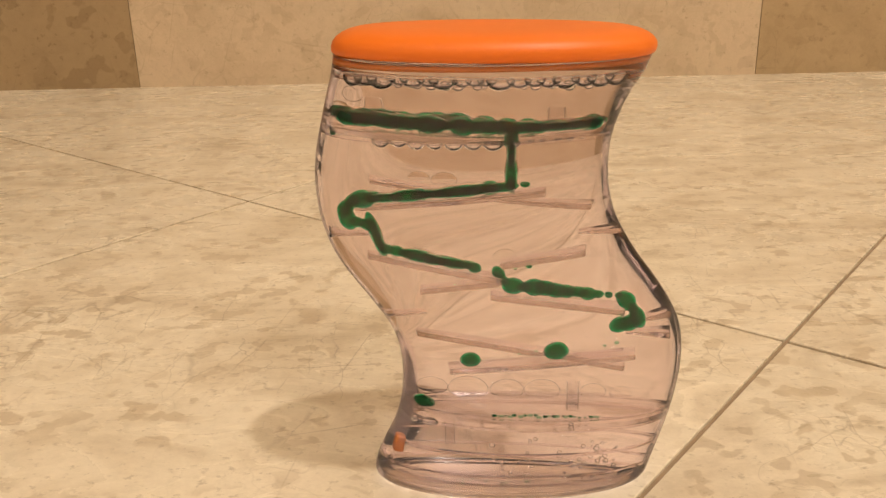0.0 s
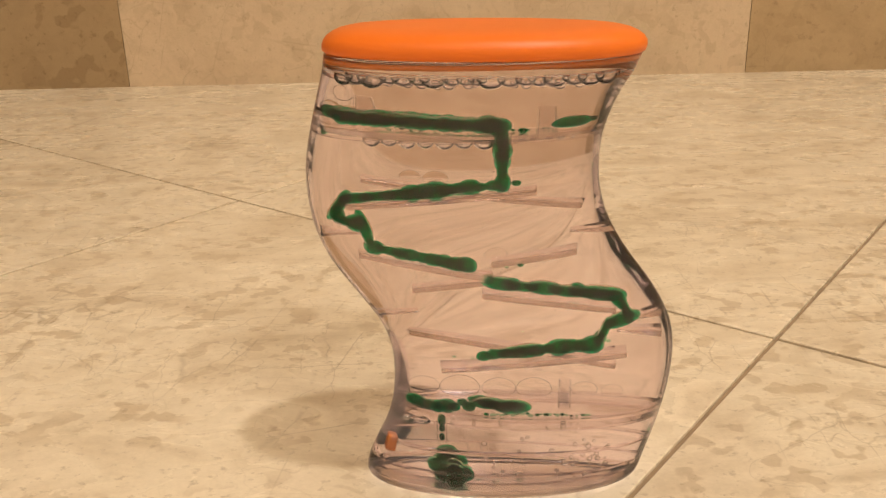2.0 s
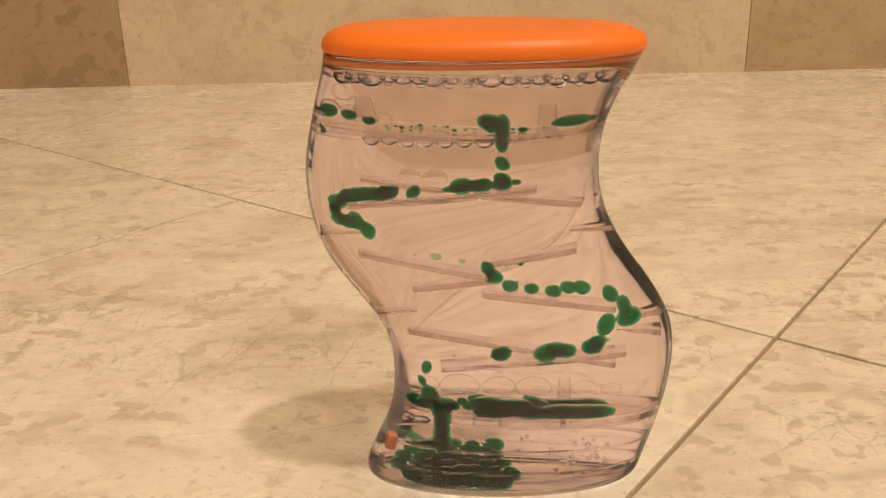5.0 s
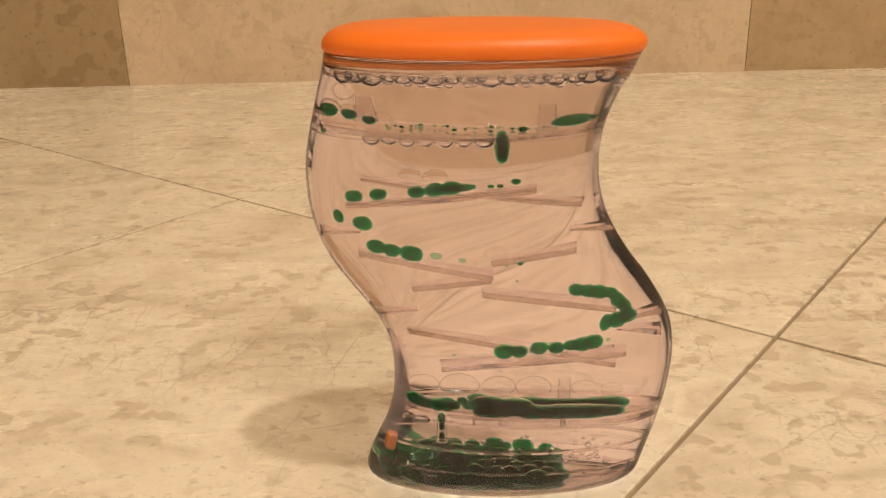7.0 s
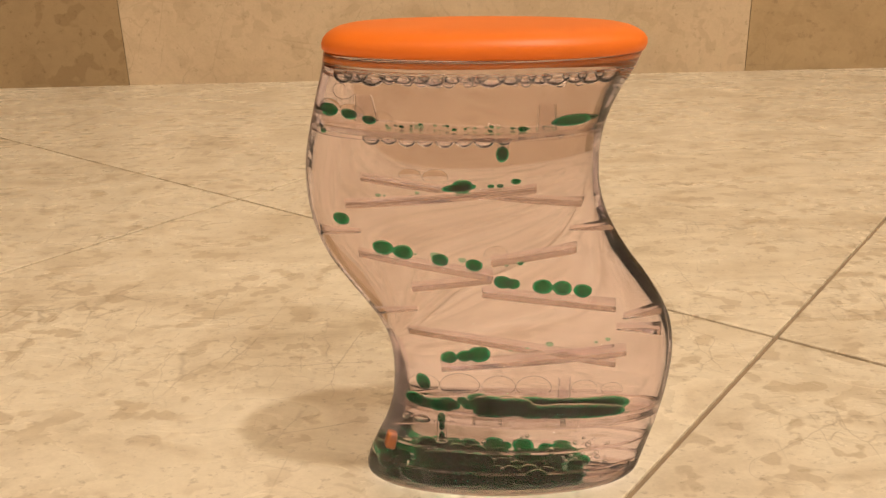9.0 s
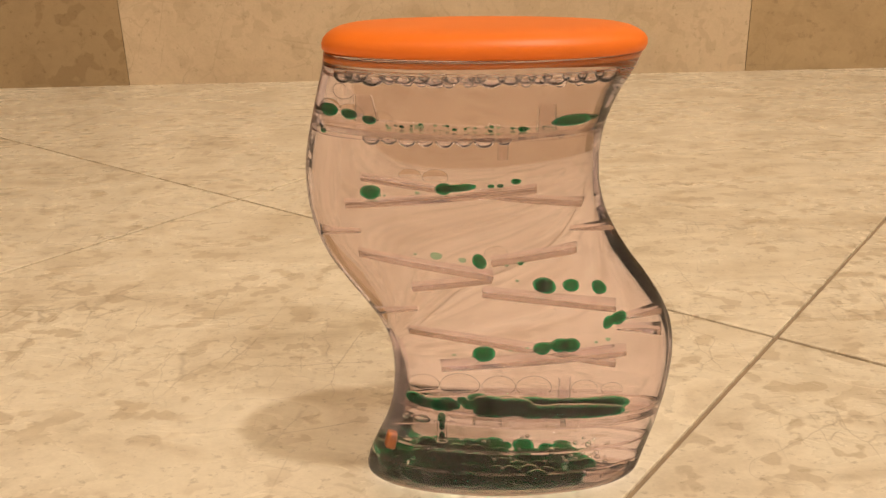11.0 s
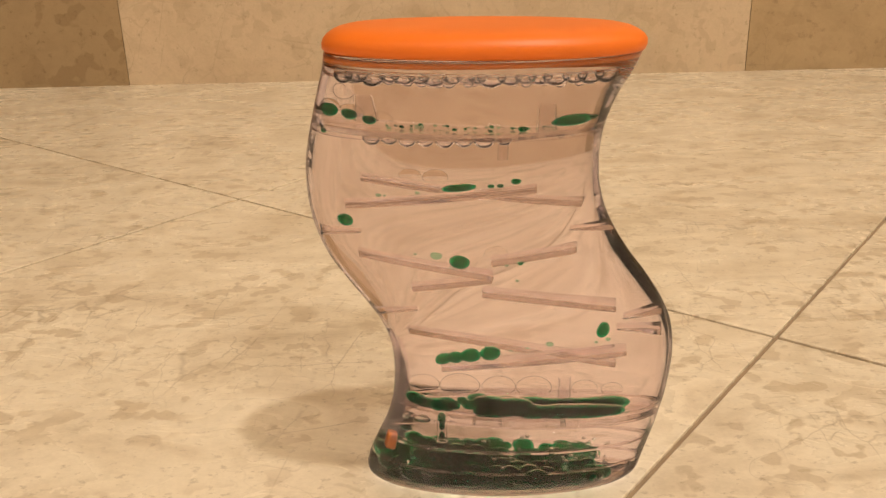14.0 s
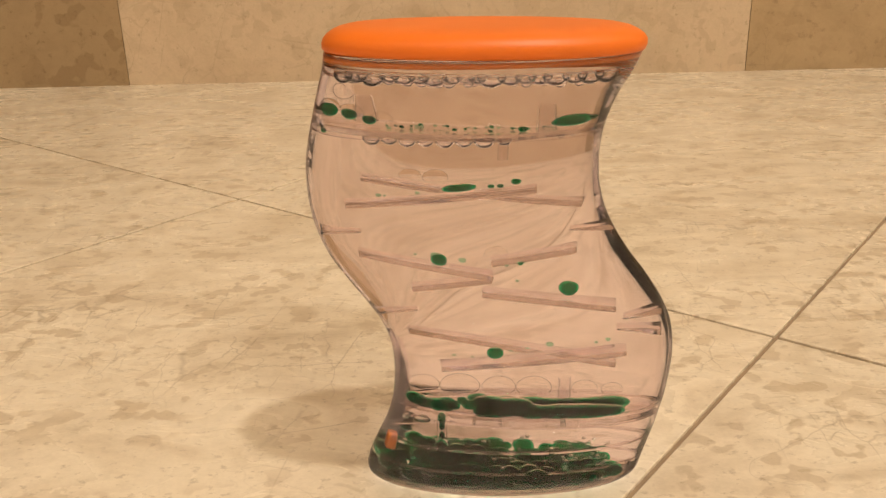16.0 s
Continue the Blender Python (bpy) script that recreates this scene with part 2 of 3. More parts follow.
def body():
    rings = [oval(0.0004, -0.0034), oval(0.0006, -0.0024), oval(0.0011, -0.0013), oval(0.0019, -0.0005), oval(0.0029, -0.0001)]
    z = 0.004
    while z < BODY_TOP:
        rings.append(oval(z))
        z += 0.0015
    rings += [oval(BODY_TOP, -0.0004)]
    ob = part("body", loft(rings), body_clear, toy, "clear slightly lilac acrylic body filled with clear liquid", True)
    ob.data.materials.append(scuffed_clear)
    ob.data.materials.append(back_clear)
    ob.data.materials.append(hazed_edge_clear)
    for f in ob.data.polygons:
        if f.center.z < 0.0005:
            f.material_index = 1
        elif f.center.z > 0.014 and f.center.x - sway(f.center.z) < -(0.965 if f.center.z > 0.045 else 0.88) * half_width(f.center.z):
            # edge faces on the left get the haze that lifts their darkness
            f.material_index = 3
        elif f.center.y > 0.002:
            f.material_index = 2
    ob.visible_shadow = False
    return ob


def lid():
    """A flat pressed-on lid with a rounded rim, seated a little askew."""
    rings = []
    for z, g in ((0.1184, -0.0022), (0.1179, -0.0012), (0.1178, -0.0002), (0.1182, 0.0003), (0.1194, 0.0004), (0.1205, 0.0001), (0.1215, -0.0007), (0.1224, -0.0020), (0.1231, -0.0036), (0.1236, -0.0058), (0.1239, -0.0090), (0.1240, -0.0130)):
        rings.append([(x, y, h - 0.016 * x) for x, y, h in oval(z, g)])
    bm = loft(rings, False)
    bm.verts.ensure_lookup_table()
    bm.faces.new(bm.verts[-128:])
    return part("lid", bm, orange, toy, "orange rounded plastic lid", True)


body()
lid()


def liquid():
    rings, z = [oval(0.0022, -0.0045), oval(0.0025, -0.0032), oval(0.0032, -0.0025)], 0.0045
    while z < 0.1136:
        rings.append(oval(z, -0.0027))
        z += 0.0015
    rings += [oval(0.1142, -0.0029), oval(0.1145, -0.0038)]
    ob = part("liquid", loft(rings), liquid_clear, toy, "clear liquid filling", True)
    ob.visible_shadow = False
    return ob


def shelf(x0, z0, x1, z1, y0, y1, thick=0.0016, name="ramp"):
    """A clear ramp from (x0, z0) to (x1, z1), in millimetres."""
    length = math.hypot(x1 - x0, z1 - z0) / 1000
    bm = slab(-length / 2, length / 2, y0 / 1000, y1 / 1000, -thick / 2, thick / 2, 0.0004, 2)
    bm.transform(pose((x0 + x1) / 2000, 0, (z0 + z1) / 2000, 0, -math.degrees(math.atan2(z1 - z0, x1 - x0)), 0))
    return part(name, bm, shelf_clear, toy)


def ledge(x0, z0, x1, z1, y0, y1):
    """A small pointed ledge that grows out of the side wall: thick at x0, thin at x1."""
    rings = []
    for k in range(7):
        u = k / 6
        t = 0.0008 * (1 - u) + 0.0002
        x, z = (x0 + (x1 - x0) * u) / 1000, (z0 + (z1 - z0) * u) / 1000
        rings.append([(x, y0 / 1000, z - t), (x, y1 / 1000, z - t), (x, y1 / 1000, z + t), (x, y0 / 1000, z + t)])
    return part("ledge", loft(rings), shelf_clear, toy)


def plate(za, zb, zc, xh, thick, name):
    """A divider across the whole inside, dipping towards its hole at xh; heights at its left end, hole and right end."""
    bm = bmesh.new()
    rows, n = [], 28
    mid = zb / 1000
    half = half_width(mid)
    left, right = sway(mid) - half + 0.0042, sway(mid) + half - 0.0038
    for k in range(n + 1):
        x = left + (right - left) * k / n
        u = (x - sway(mid)) / half
        d = (half_depth(mid) - 0.0024) * max(0.0, 1 - abs(u) ** POWER) ** (1 / POWER)
        h = xh / 1000
        z = (za + (zb - za) * (x - left) / (h - left)) / 1000 if x < h else (zb + (zc - zb) * (x - h) / (right - h)) / 1000
        rows.append([(x, -d, z), (x, d, z), (x, d, z - thick), (x, -d, z - thick)])
    bm.free()
    return part(name, loft(rows), plate_clear, toy, "clear divider plate with a drip hole")


def tube(x, y, z0, z1, r0, r1, name, sides=20):
    rings = []
    for z, r in ((z0, r0), (z1, r1), (z1, r1 * 0.8), (z0, r0 * 0.8)):
        rings.append([(x / 1000 + r / 1000 * math.cos(a * math.tau / sides), y / 1000 + r / 1000 * math.sin(a * math.tau / sides), z / 1000) for a in range(sides)])
    bm = loft(rings + [rings[0]], False)
    bmesh.ops.remove_doubles(bm, verts=bm.verts[:], dist=1e-7)
    return part(name, bm, peg_clear, toy)


def ball_mesh(name, mat, rx, ry, rz, seed=0, lump=0.0, u=16, v=10, shells=()):
    bm = bmesh.new()
    bmesh.ops.create_uvsphere(bm, u_segments=u, v_segments=v, radius=1)
    for q in bm.verts:
        k = 1 + lump * noise.noise(q.co * 1.3 + Vector((seed * 7.1, 0, 0)))
        q.co = (q.co.x * rx * k / 1000, q.co.y * ry * k / 1000, q.co.z * rz * k / 1000)
    if shells:
        # inner layers: the dye looks denser towards the middle
        whole = bm.faces[:]
        for f in shells:
            made = bmesh.ops.duplicate(bm, geom=bm.verts[:] + bm.edges[:] + whole if f == shells[0] else inner)
            inner = made["geom"]
            for q in inner:
                if isinstance(q, bmesh.types.BMVert):
                    q.co *= f
    outer = len(bm.faces) // (1 + len(shells))
    me = mesh_of(name, bm, mat, True)
    if shells:
        me.materials.append(drop_core)
        for f in me.polygons[outer:]:
            f.material_index = 1
    return me


WET = {"droplet": "dark green liquid droplet", "air_bubble": "clear round air bubble", "oil_bubble": "clear domed oil bubble", "dust_speck": "tiny dark dust speck"}


def put(name, me, x, y, z, turn=0.0, size=1.0):
    ob = tagged(new(name, me), WET[name])
    ob.parent = toy
    ob.matrix_basis = pose(x / 1000, y / 1000, z / 1000, 0, turn, 0) @ Matrix.Scale(size, 4)
    return ob


liquid()
plate(102.0, 100.2, 100.9, 0.1, 0.0016, "divider")
plate(24.6, 23.0, 22.4, -15, 0.0016, "divider")
# ramps against the front wall, on which the drops roll
shelf(-37.5, 82.2, 8.5, 85.5, -9.6, -2.5)
shelf(-34.9, 69.5, -1.7, 62.7, -9.6, -2.5)
shelf(-4.4, 58.5, 29.3, 53.5, -9.6, -2.5)
shelf(-15.0, 37.2, 32.5, 41.2, -9.6, -2.5)
# ramps against the back wall
shelf(-33.0, 87.4, 19.2, 78.6, 2.5, 9.0)
shelf(-2.1, 63.6, 18.8, 66.1, 2.5, 9.0, 0.0018)
shelf(-21.7, 57.2, -1.8, 58.8, 2.5, 9.0)
shelf(-22.1, 44.8, 30.3, 33.6, 2.5, 9.0)
ledge(-44.4, 74.9, -34.0, 75.0, -7, -2.5)
ledge(41.7, 46.0, 29.7, 47.3, -7, -2.5)
ledge(41.3, 48.1, 31.5, 46.8, 2, 6)
ledge(27.8, 71.4, 16.7, 72.1, 2, 6)
ledge(-31.8, 51.1, -20.1, 51.5, 2, 6)
# pegs and drip tubes of the two dividers
tube(-30.4, 0, 102.2, 108.2, 3.0, 2.1, "peg")
tube(10.1, 0, 100.6, 106.8, 2.4, 2.0, "peg")
tube(17.2, 0, 23.0, 31.2, 1.7, 1.7, "peg")
tube(0.3, -6, 93.4, 98.4, 1.3, 1.3, "drip_tube")
tube(-15.0, -6, 14.2, 21.2, 1.4, 1.4, "drip_tube")


def rib(z0, z1, inset, wide, lean=0.0, name="rib"):
    """A moulded rib that runs round the inside of the body."""
    def ring(z, g):
        return [(x, y, h - lean * x) for x, y, h in oval(z, g)]
    out = [ring(z0, -inset), ring(z1, -inset)]
    inn = [ring(z1, -inset - wide), ring(z0, -inset - wide)]
    bm = loft(out + inn + out[:1], False)
    bmesh.ops.remove_doubles(bm, verts=bm.verts[:], dist=1e-7)
    return part(name, bm, rib_clear, toy)


rib(0.1124, 0.1130, 0.0029, 0.0014, 0.01)
rib(0.0984, 0.0988, 0.0029, 0.0012, 0.015)
rib(0.0236, 0.0241, 0.0029, 0.0012, 0.02)
rib(0.0204, 0.0209, 0.0029, 0.0016, 0.02)
rib(0.0128, 0.0134, 0.0029, 0.0016)
rib(0.0066, 0.0070, 0.0029, 0.0012)
rib(0.0034, 0.0041, 0.0050, 0.0014)
rib(0.0034, 0.0041, 0.0100, 0.0014)


def lid_collar():
    """The lid's inner collar, which shows through the clear rim."""
    out = [oval(0.1160, -0.0009), oval(0.1171, -0.0009)]
    inn = [oval(0.1171, -0.0022), oval(0.1160, -0.0022)]
    bm = loft(out + inn + out[:1], False)
    bmesh.ops.remove_doubles(bm, verts=bm.verts[:], dist=1e-7)
    return part("lid_collar", bm, brightened_orange, toy, "orange inner collar of the lid", True)


lid_collar()
plug = slab(-0.0017, 0.0017, -0.0014, 0.0014, -0.0026, 0.0026, 0.0009, 3)
plug.transform(pose(-0.0292, -0.0045, 0.0130, 0, 10, 0))
part("filler_plug", plug, dull_orange, toy, "small dull orange plug in the base")


# ---- air bubbles ----


def half_ball(name, mat, rx, ry, rz, up):
    """A bubble pressed flat against what is above it (up=-1), or a dome (up=1)."""
    rings = []
    for k in range(8):
        a = k / 7.6 * math.pi / 2
        rings.append([(rx / 1000 * math.cos(a) * math.cos(b * math.tau / 20), ry / 1000 * math.cos(a) * math.sin(b * math.tau / 20), up * rz / 1000 * math.sin(a)) for b in range(20)])
    first = [tuple(c * 0.94 for c in q[:2]) + (-up * rz / 1000 * 0.22,) for q in rings[0]]
    return mesh_of(name, loft([first] + rings), mat, True)


rng = random.Random(11)
bubble = half_ball("air_bubble", bubble_clear, 2.0, 2.0, 1.7, -1)
ball = ball_mesh("air_bubble", bubble_clear, 1.5, 1.5, 1.3)
dome = half_ball("oil_bubble", weak_clear, 2.6, 2.2, 1.9, 1)
x = -35.5
while x < 27.5:
    w = rng.uniform(0.7, 1.25)
    put("air_bubble", bubble, x, -8.2 + rng.uniform(-0.8, 1.0), 114.2 - rng.uniform(0.0, 0.4), 0, w * 1.35)
    if rng.random() < 0.8:
        put("air_bubble", ball, x + rng.uniform(-1, 1), -5 + rng.uniform(-1, 2), 112.3, 0, rng.uniform(0.5, 1.0))
    x += 3.4 * w + rng.uniform(-0.1, 0.4)
for x, w in ((-29.8, 1.1), (-25.7, 1.0), (-21.6, 1.05), (-17.4, 1.0), (-13.0, 1.15), (-8.6, 1.1), (-4.0, 1.25), (0.6, 0.9)):
    put("air_bubble", bubble, x, -7, 98.6 + (0.5 if x < -24 else 0), 0, w)
for x, w in ((4.5, 0.4), (7.2, 0.35), (10.8, 0.45), (13.6, 0.5), (16.4, 0.35)):
    put("air_bubble", bubble, x, -6, 99.0, 0, w)
for x, y, z, w in ((-24.9, -7, 22.0, 0.8), (0.3, -7, 21.0, 0.3), (16.6, -7, 20.6, 0.5)):
    put("air_bubble", ball, x, y, z, 0, w)
put("air_bubble", ball_mesh("air_bubble", bubble_clear, 2.6, 2.0, 1.0), -20.6, -7, 21.4, 4)
for x, y, z, w in ((-21.5, 5, 88.0, 1.0), (-15.6, 5, 87.4, 1.2), (-1.0, 5, 66.0, 1.1), (-39.0, -4, 105.4, 1.1), (-34.0, -4, 104.2, 1.2), (-27.0, -3, 103.0, 1.0),
                   (-18.5, 3, 28.0, 1.5), (-9.5, 3, 27.6, 2.0), (0.5, 3, 27.4, 1.7), (9.5, 3, 27.2, 1.8), (22.5, 3, 26.8, 1.3), (29.5, 2, 26.6, 1.1)):
    put("oil_bubble", dome, x, y, z, 0, w)

tiny = ball_mesh("air_bubble", bubble_clear, 0.5, 0.5, 0.45, u=10, v=7)
for k in range(58):
    x = rng.uniform(-4, 29)
    put("air_bubble", tiny, x, rng.uniform(-13, 6), rng.uniform(3.2, 12.0), 0, rng.uniform(0.4, 1.7))
for k in range(12):
    put("air_bubble", tiny, rng.uniform(-22, 28), rng.uniform(-8, -2), rng.uniform(19.8, 20.6), 0, rng.uniform(0.4, 0.9))

# dust and a curled fibre drifting in the liquid
speck = ball_mesh("dust_speck", dust_black, 0.16, 0.16, 0.16, u=8, v=6)
for x, z in ((-16.9, 75.4), (-4.4, 76.0), (-4.0, 80.4), (-5.2, 90.6), (-1.8, 90.6), (3.6, 104.8), (13.9, 53.0), (8.6, 50.0), (20.0, 46.0), (-26.0, 44.0), (2.2, 92.0)):
    put("dust_speck", speck, x, -5.5, z, 0, 0.6 + 0.05 * (x % 7))
rings = []
for k in range(30):
    a = k / 29 * 5.2
    r = 1.3 + 0.35 * a
    c = Vector((-35.8 + r * math.cos(a + 0.6), -6.0, 110.0 + 0.8 * r * math.sin(a + 0.6))) / 1000
    out = Vector((math.cos(a + 0.6), 0, math.sin(a + 0.6)))
    rings.append([tuple(c + 0.00006 * (out * math.cos(b * math.tau / 5) + Vector((0, 1, 0)) * math.sin(b * math.tau / 5))) for b in range(5)])
part("fibre", loft(rings), dust_black, toy, "fine curled dark fibre", True)

# clear plastic lets the lamps' light through
for ob in toy.children:
    low = ob.data.materials[0] is plate_clear and ob.bound_box[0][2] < 0.05
    if low or ob.data.materials[0] in (peg_clear, rib_clear, bubble_clear, weak_clear):
        ob.visible_shadow = False

# ---- green drops that stay where they hang ----
still = ball_mesh("droplet", drop_green, 2.0, 1.7, 1.2, 3, 0.15, shells=(0.76,))
pale = ball_mesh("droplet", pale_green, 2.0, 1.7, 1.2, 3, 0.15)
for x, z, w, turn in ((-39.6, 105.3, 1.25, 4), (-34.5, 104.4, 1.0, 6), (-29.9, 103.2, 0.85, 3), (-41.4, 100.2, 0.45, 0), (21.4, 102.9, 0.55, 0), (4.8, 101.0, 0.6, 0),
                      (3.5, 87.6, 0.62, 0), (-2.4, 86.6, 0.42, 0), (-0.2, 86.6, 0.42, 0), (-29.1, 84.6, 0.35, 0), (-27.6, 84.5, 0.2, 0), (-19.8, 85.2, 0.3, 0),
                      (-15.7, 68.5, 0.75, 8), (-9.3, 67.2, 0.5, 8), (-20.8, 69.0, 0.2, 0), (5.0, 65.9, 0.4, 0), (1.6, 65.4, 0.25, 0), (4.3, 61.2, 0.25, 0),
                      (12.8, 43.4, 0.5, 0), (27.6, 44.3, 0.35, 0), (24.6, 43.6, 0.25, 0), (-11.5, 40.4, 0.25, 0), (-6.8, 39.9, 0.2, 0), (3.0, 41.6, 0.22, 0), (7.2, 42.4, 0.25, 0)):
    put("droplet", pale if w < 0.36 or z in (68.5, 67.2, 43.4) else still, x, -6, z, turn, w)
long_drop = ball_mesh("droplet", drop_green, 4.2, 2.4, 1.1, 5, 0.08, 24, 12, (0.76,))
put("droplet", long_drop, -9.8, -6, 86.4, -4)
put("droplet", ball_mesh("droplet", drop_green, 4.9, 2.8, 1.65, 6, 0.08, 24, 12, (0.76,)), 16.2, -6, 102.6, -3)
put("droplet", ball_mesh("droplet", drop_green, 3.1, 2.4, 1.5, 8, 0.12, 24, 12, (0.76,)), -21.9, -7, 27.6, 14)
rng = random.Random(5)
for k in range(38):
    x = rng.uniform(-26, 12)
    put("droplet", pale if k % 3 else still, x, rng.uniform(-9, 2), 101.5 - 0.02 * (x + 26) + rng.uniform(-0.2, 0.5), 0, rng.uniform(0.1, 0.32))

for k in range(22):
    x = -3 + 26 * k / 21 + rng.uniform(-0.6, 0.6)
    put("droplet", pale if k % 2 else still, x, -6 + rng.uniform(-1, 1), 23.2 - 0.012 * x, 0, rng.uniform(0.18, 0.42))
for k in range(14):
    put("droplet", pale, rng.uniform(-12, 16), rng.uniform(-9, -4), 3.6, 0, rng.uniform(0.12, 0.3))

# ---- green drops on their way down ----
# the way of the drops, in millimetres sideways and up: upper chamber, hole, ramps, ledges, lower chamber
ROUTE = [(-39.4, 104.6), (0.1, 102.4), (0.3, 87.4), (-37.3, 84.0), (-40.1, 80.8), (-39.1, 78.4), (-33.2, 77.3), (-31.2, 71.3),
         (-2.9, 64.9), (-0.1, 61.1), (27.8, 57.1), (31.4, 53.9), (32.8, 50.6), (27.0, 48.8), (25.0, 43.8), (-13.1, 39.8),
         (-18.8, 36.8), (-20.2, 33.0), (-16.3, 27.3)]
# at each second: how many drops have left the way, and where drops stand or flow on it (millimetres along it; pairs are unbroken runs)
FLOW = {
    0.0: (0, [(43.0, 134.8), (141.1, 186.7), 206.0, 227.9]),
    0.5: (2, [(43.4, 157.8), (168.4, 212.3), 228.4, 231.6]),
    1.0: (11, [(43.2, 111.5), (115.9, 120.9), (131.2, 173.4), 189.1, (197.2, 231.6)]),
    1.5: (13, [(43.0, 187.9), (194.6, 205.1), (221.2, 246.7)]),
    2.0: (26, [(43.2, 106.1), 111.8, (115.8, 134.8), (145.5, 222.4)]),
    2.5: (30, [(43.4, 75.1), 85.1, (89.9, 140.2), (146.0, 158.7), (162.1, 231.3), 239.9]),
    3.0: (37, [(43.5, 81.0), (115.2, 139.8), (145.7, 173.4), (179.8, 245.5)]),
    3.5: (46, [(43.5, 91.5), (140.5, 181.6), (185.9, 208.2), 213.0, (217.7, 245.5)]),
    4.0: (62, [43.5, 46.4, 49.6, 57.2, (62.9, 74.2), (81.4, 88.2), (91.9, 105.0), (158.7, 183.6), (194.3, 211.1), 215.5, (221.3, 227.9)]),
    6.5: (101, [43.2, 45.5, 47.5, 57.2, 61.5, 66.7, 74.6, 80.3, 85.1, 90.5, 97.1, 98.8, 103.4, 147.4, (155.3, 189.6), 194.3, 198.0, 208.9]),
    7.0: (102, [43.2, 45.5, 47.5, 66.7, 70.5, 74.9, 84.1, 90.1, 98.5, 105.0, 112.4, 116.2, 121.2, (164.7, 187.9), (194.3, 200.1), 203.8, 208.2, 213.3, 217.0]),
    7.5: (108, [43.2, 45.5, 47.5, 72.8, 78.7, 83.0, 92.0, 102.4, 114.1, 121.9, 123.8, 129.1, 134.1, 185.9, 190.4, 193.6, 196.5, 200.1, 204.5, 208.9, 214.0, 220.3, 226.2]),
    8.0: (110, [43.7, 46.1, 48.9, 80.7, 87.1, 91.2, 106.1, 117.6, 126.2, 130.5, 132.9, 140.1, 146.2, 203.8, 209.7, 212.1, 216.2, 221.3, 226.5, 230.9, 241.3]),
    8.5: (114, [43.7, 46.1, 58.8, 88.5, 99.2, 104.5, 119.1, 127.6, 135.5, 142.7, 152.9, 156.8, 215.1, 219.2, 224.0, 228.7, 231.3]),
    9.0: (115, [47.2, 64.2, 99.6, 114.1, 119.1, 128.4, 136.9, 146.0, 148.6, 156.1, 161.1, 166.2, 223.5, 227.2, 231.3, 242.9]),
    11.5: (118, [72.8, 91.9, 146.7, 165.9, 170.2, 172.8, 177.0, 193.6, 197.2, 208.2, 213.3, 217.7, 222.1]),
    12.0: (118, [78.3, 101.7, 156.4, 173.9, 184.4, 190.9, 194.6, 203.1, 207.5, 215.5, 220.6, 225.3, 230.0]),
    12.5: (118, [83.0, 112.9, 163.6, 193.4, 198.0, 202.3, 206.7, 212.6, 217.0, 222.8, 227.1, 230.9, 238.0]),
    13.0: (120, [87.4, 120.8, 169.5, 203.8, 208.9, 212.6, 216.5, 221.3, 226.2, 230.9, 240.2]),
    13.5: (123, [91.6, 126.9, 175.7, 212.6, 217.7, 221.8, 226.2, 233.7]),
    14.0: (124, [100.6, 133.2, 189.9, 220.6, 225.7, 229.7, 233.0]),
    14.5: (126, [111.8, 139.5, 200.4, 227.6, 231.9]),
    15.0: (127, [118.4, 149.6, 207.5, 236.2]),
    15.5: (128, [123.6, 156.5, 213.6]),
    16.0: (128, [128.1, 162.6, 219.4]),
}
GAP = 2.75
EDGE = {0.0: -39.0, 1.5: -39.0, 2.0: -38.0, 2.5: -27.0, 3.0: -22.0, 3.5: -18.0, 4.0: -13.0, 6.5: -8.0}
TRAY = {0.0: 0, 1.0: 0, 1.5: 3, 2.0: 11, 2.5: 14, 3.0: 15, 3.5: 21, 4.0: 26, 6.5: 33}
STEPS = [0.0]
for a, b in zip(ROUTE, ROUTE[1:]):
    STEPS.append(STEPS[-1] + math.hypot(b[0] - a[0], b[1] - a[1]))
MOUTH = STEPS[1]


def on_route(s):
    """Place and slope at s millimetres along the way."""
    s = min(max(s, 0.0), STEPS[-1])
    i = max(k for k in range(len(STEPS) - 1) if STEPS[k] <= s + 1e-9)
    u = (s - STEPS[i]) / (STEPS[i + 1] - STEPS[i])
    (ax, az), (bx, bz) = ROUTE[i], ROUTE[i + 1]
    ang = math.degrees(math.atan2(-(bz - az), bx - ax))
    ang = (ang + 90) % 180 - 90
    return ax + (bx - ax) * u, az + (bz - az) * u, ang


def spread(runs):
    out = []
    for r in runs:
        a, b = r if isinstance(r, tuple) else (r, r)
        n = round((b - a) / GAP) + 1
        out += [a + (b - a) * i / max(1, n - 1) for i in range(n)]
    return sorted(out, reverse=True)


def pool_places():
    """Resting places on the bottom of the toy, from under the drip hole outwards."""
    out, wob = [], random.Random(8)
    for layer, (z, half, deep) in enumerate(((4.6, 35.0, 14.0), (7.0, 31.0, 9.5))):
        for j in range(6):
            y = -11.0 + j * 4.5
            for i in range(18):
                x = -32.0 + i * 4.6 + (2.1 if j % 2 else 0)
                if abs(x / half) ** 2.5 + abs(y / deep) ** 2.5 > 1 or (layer == 1 and (x > -4 or y < -3)):
                    continue
                far = abs(x + 13) + (26 if layer else 0) + 0.4 * abs(y + 4)
                out.append((far, x + 1.0 + wob.uniform(-0.9, 0.9), y + wob.uniform(-0.8, 0.8), z + wob.uniform(-0.4, 1.0)))
    return [p[1:] for p in sorted(out)]


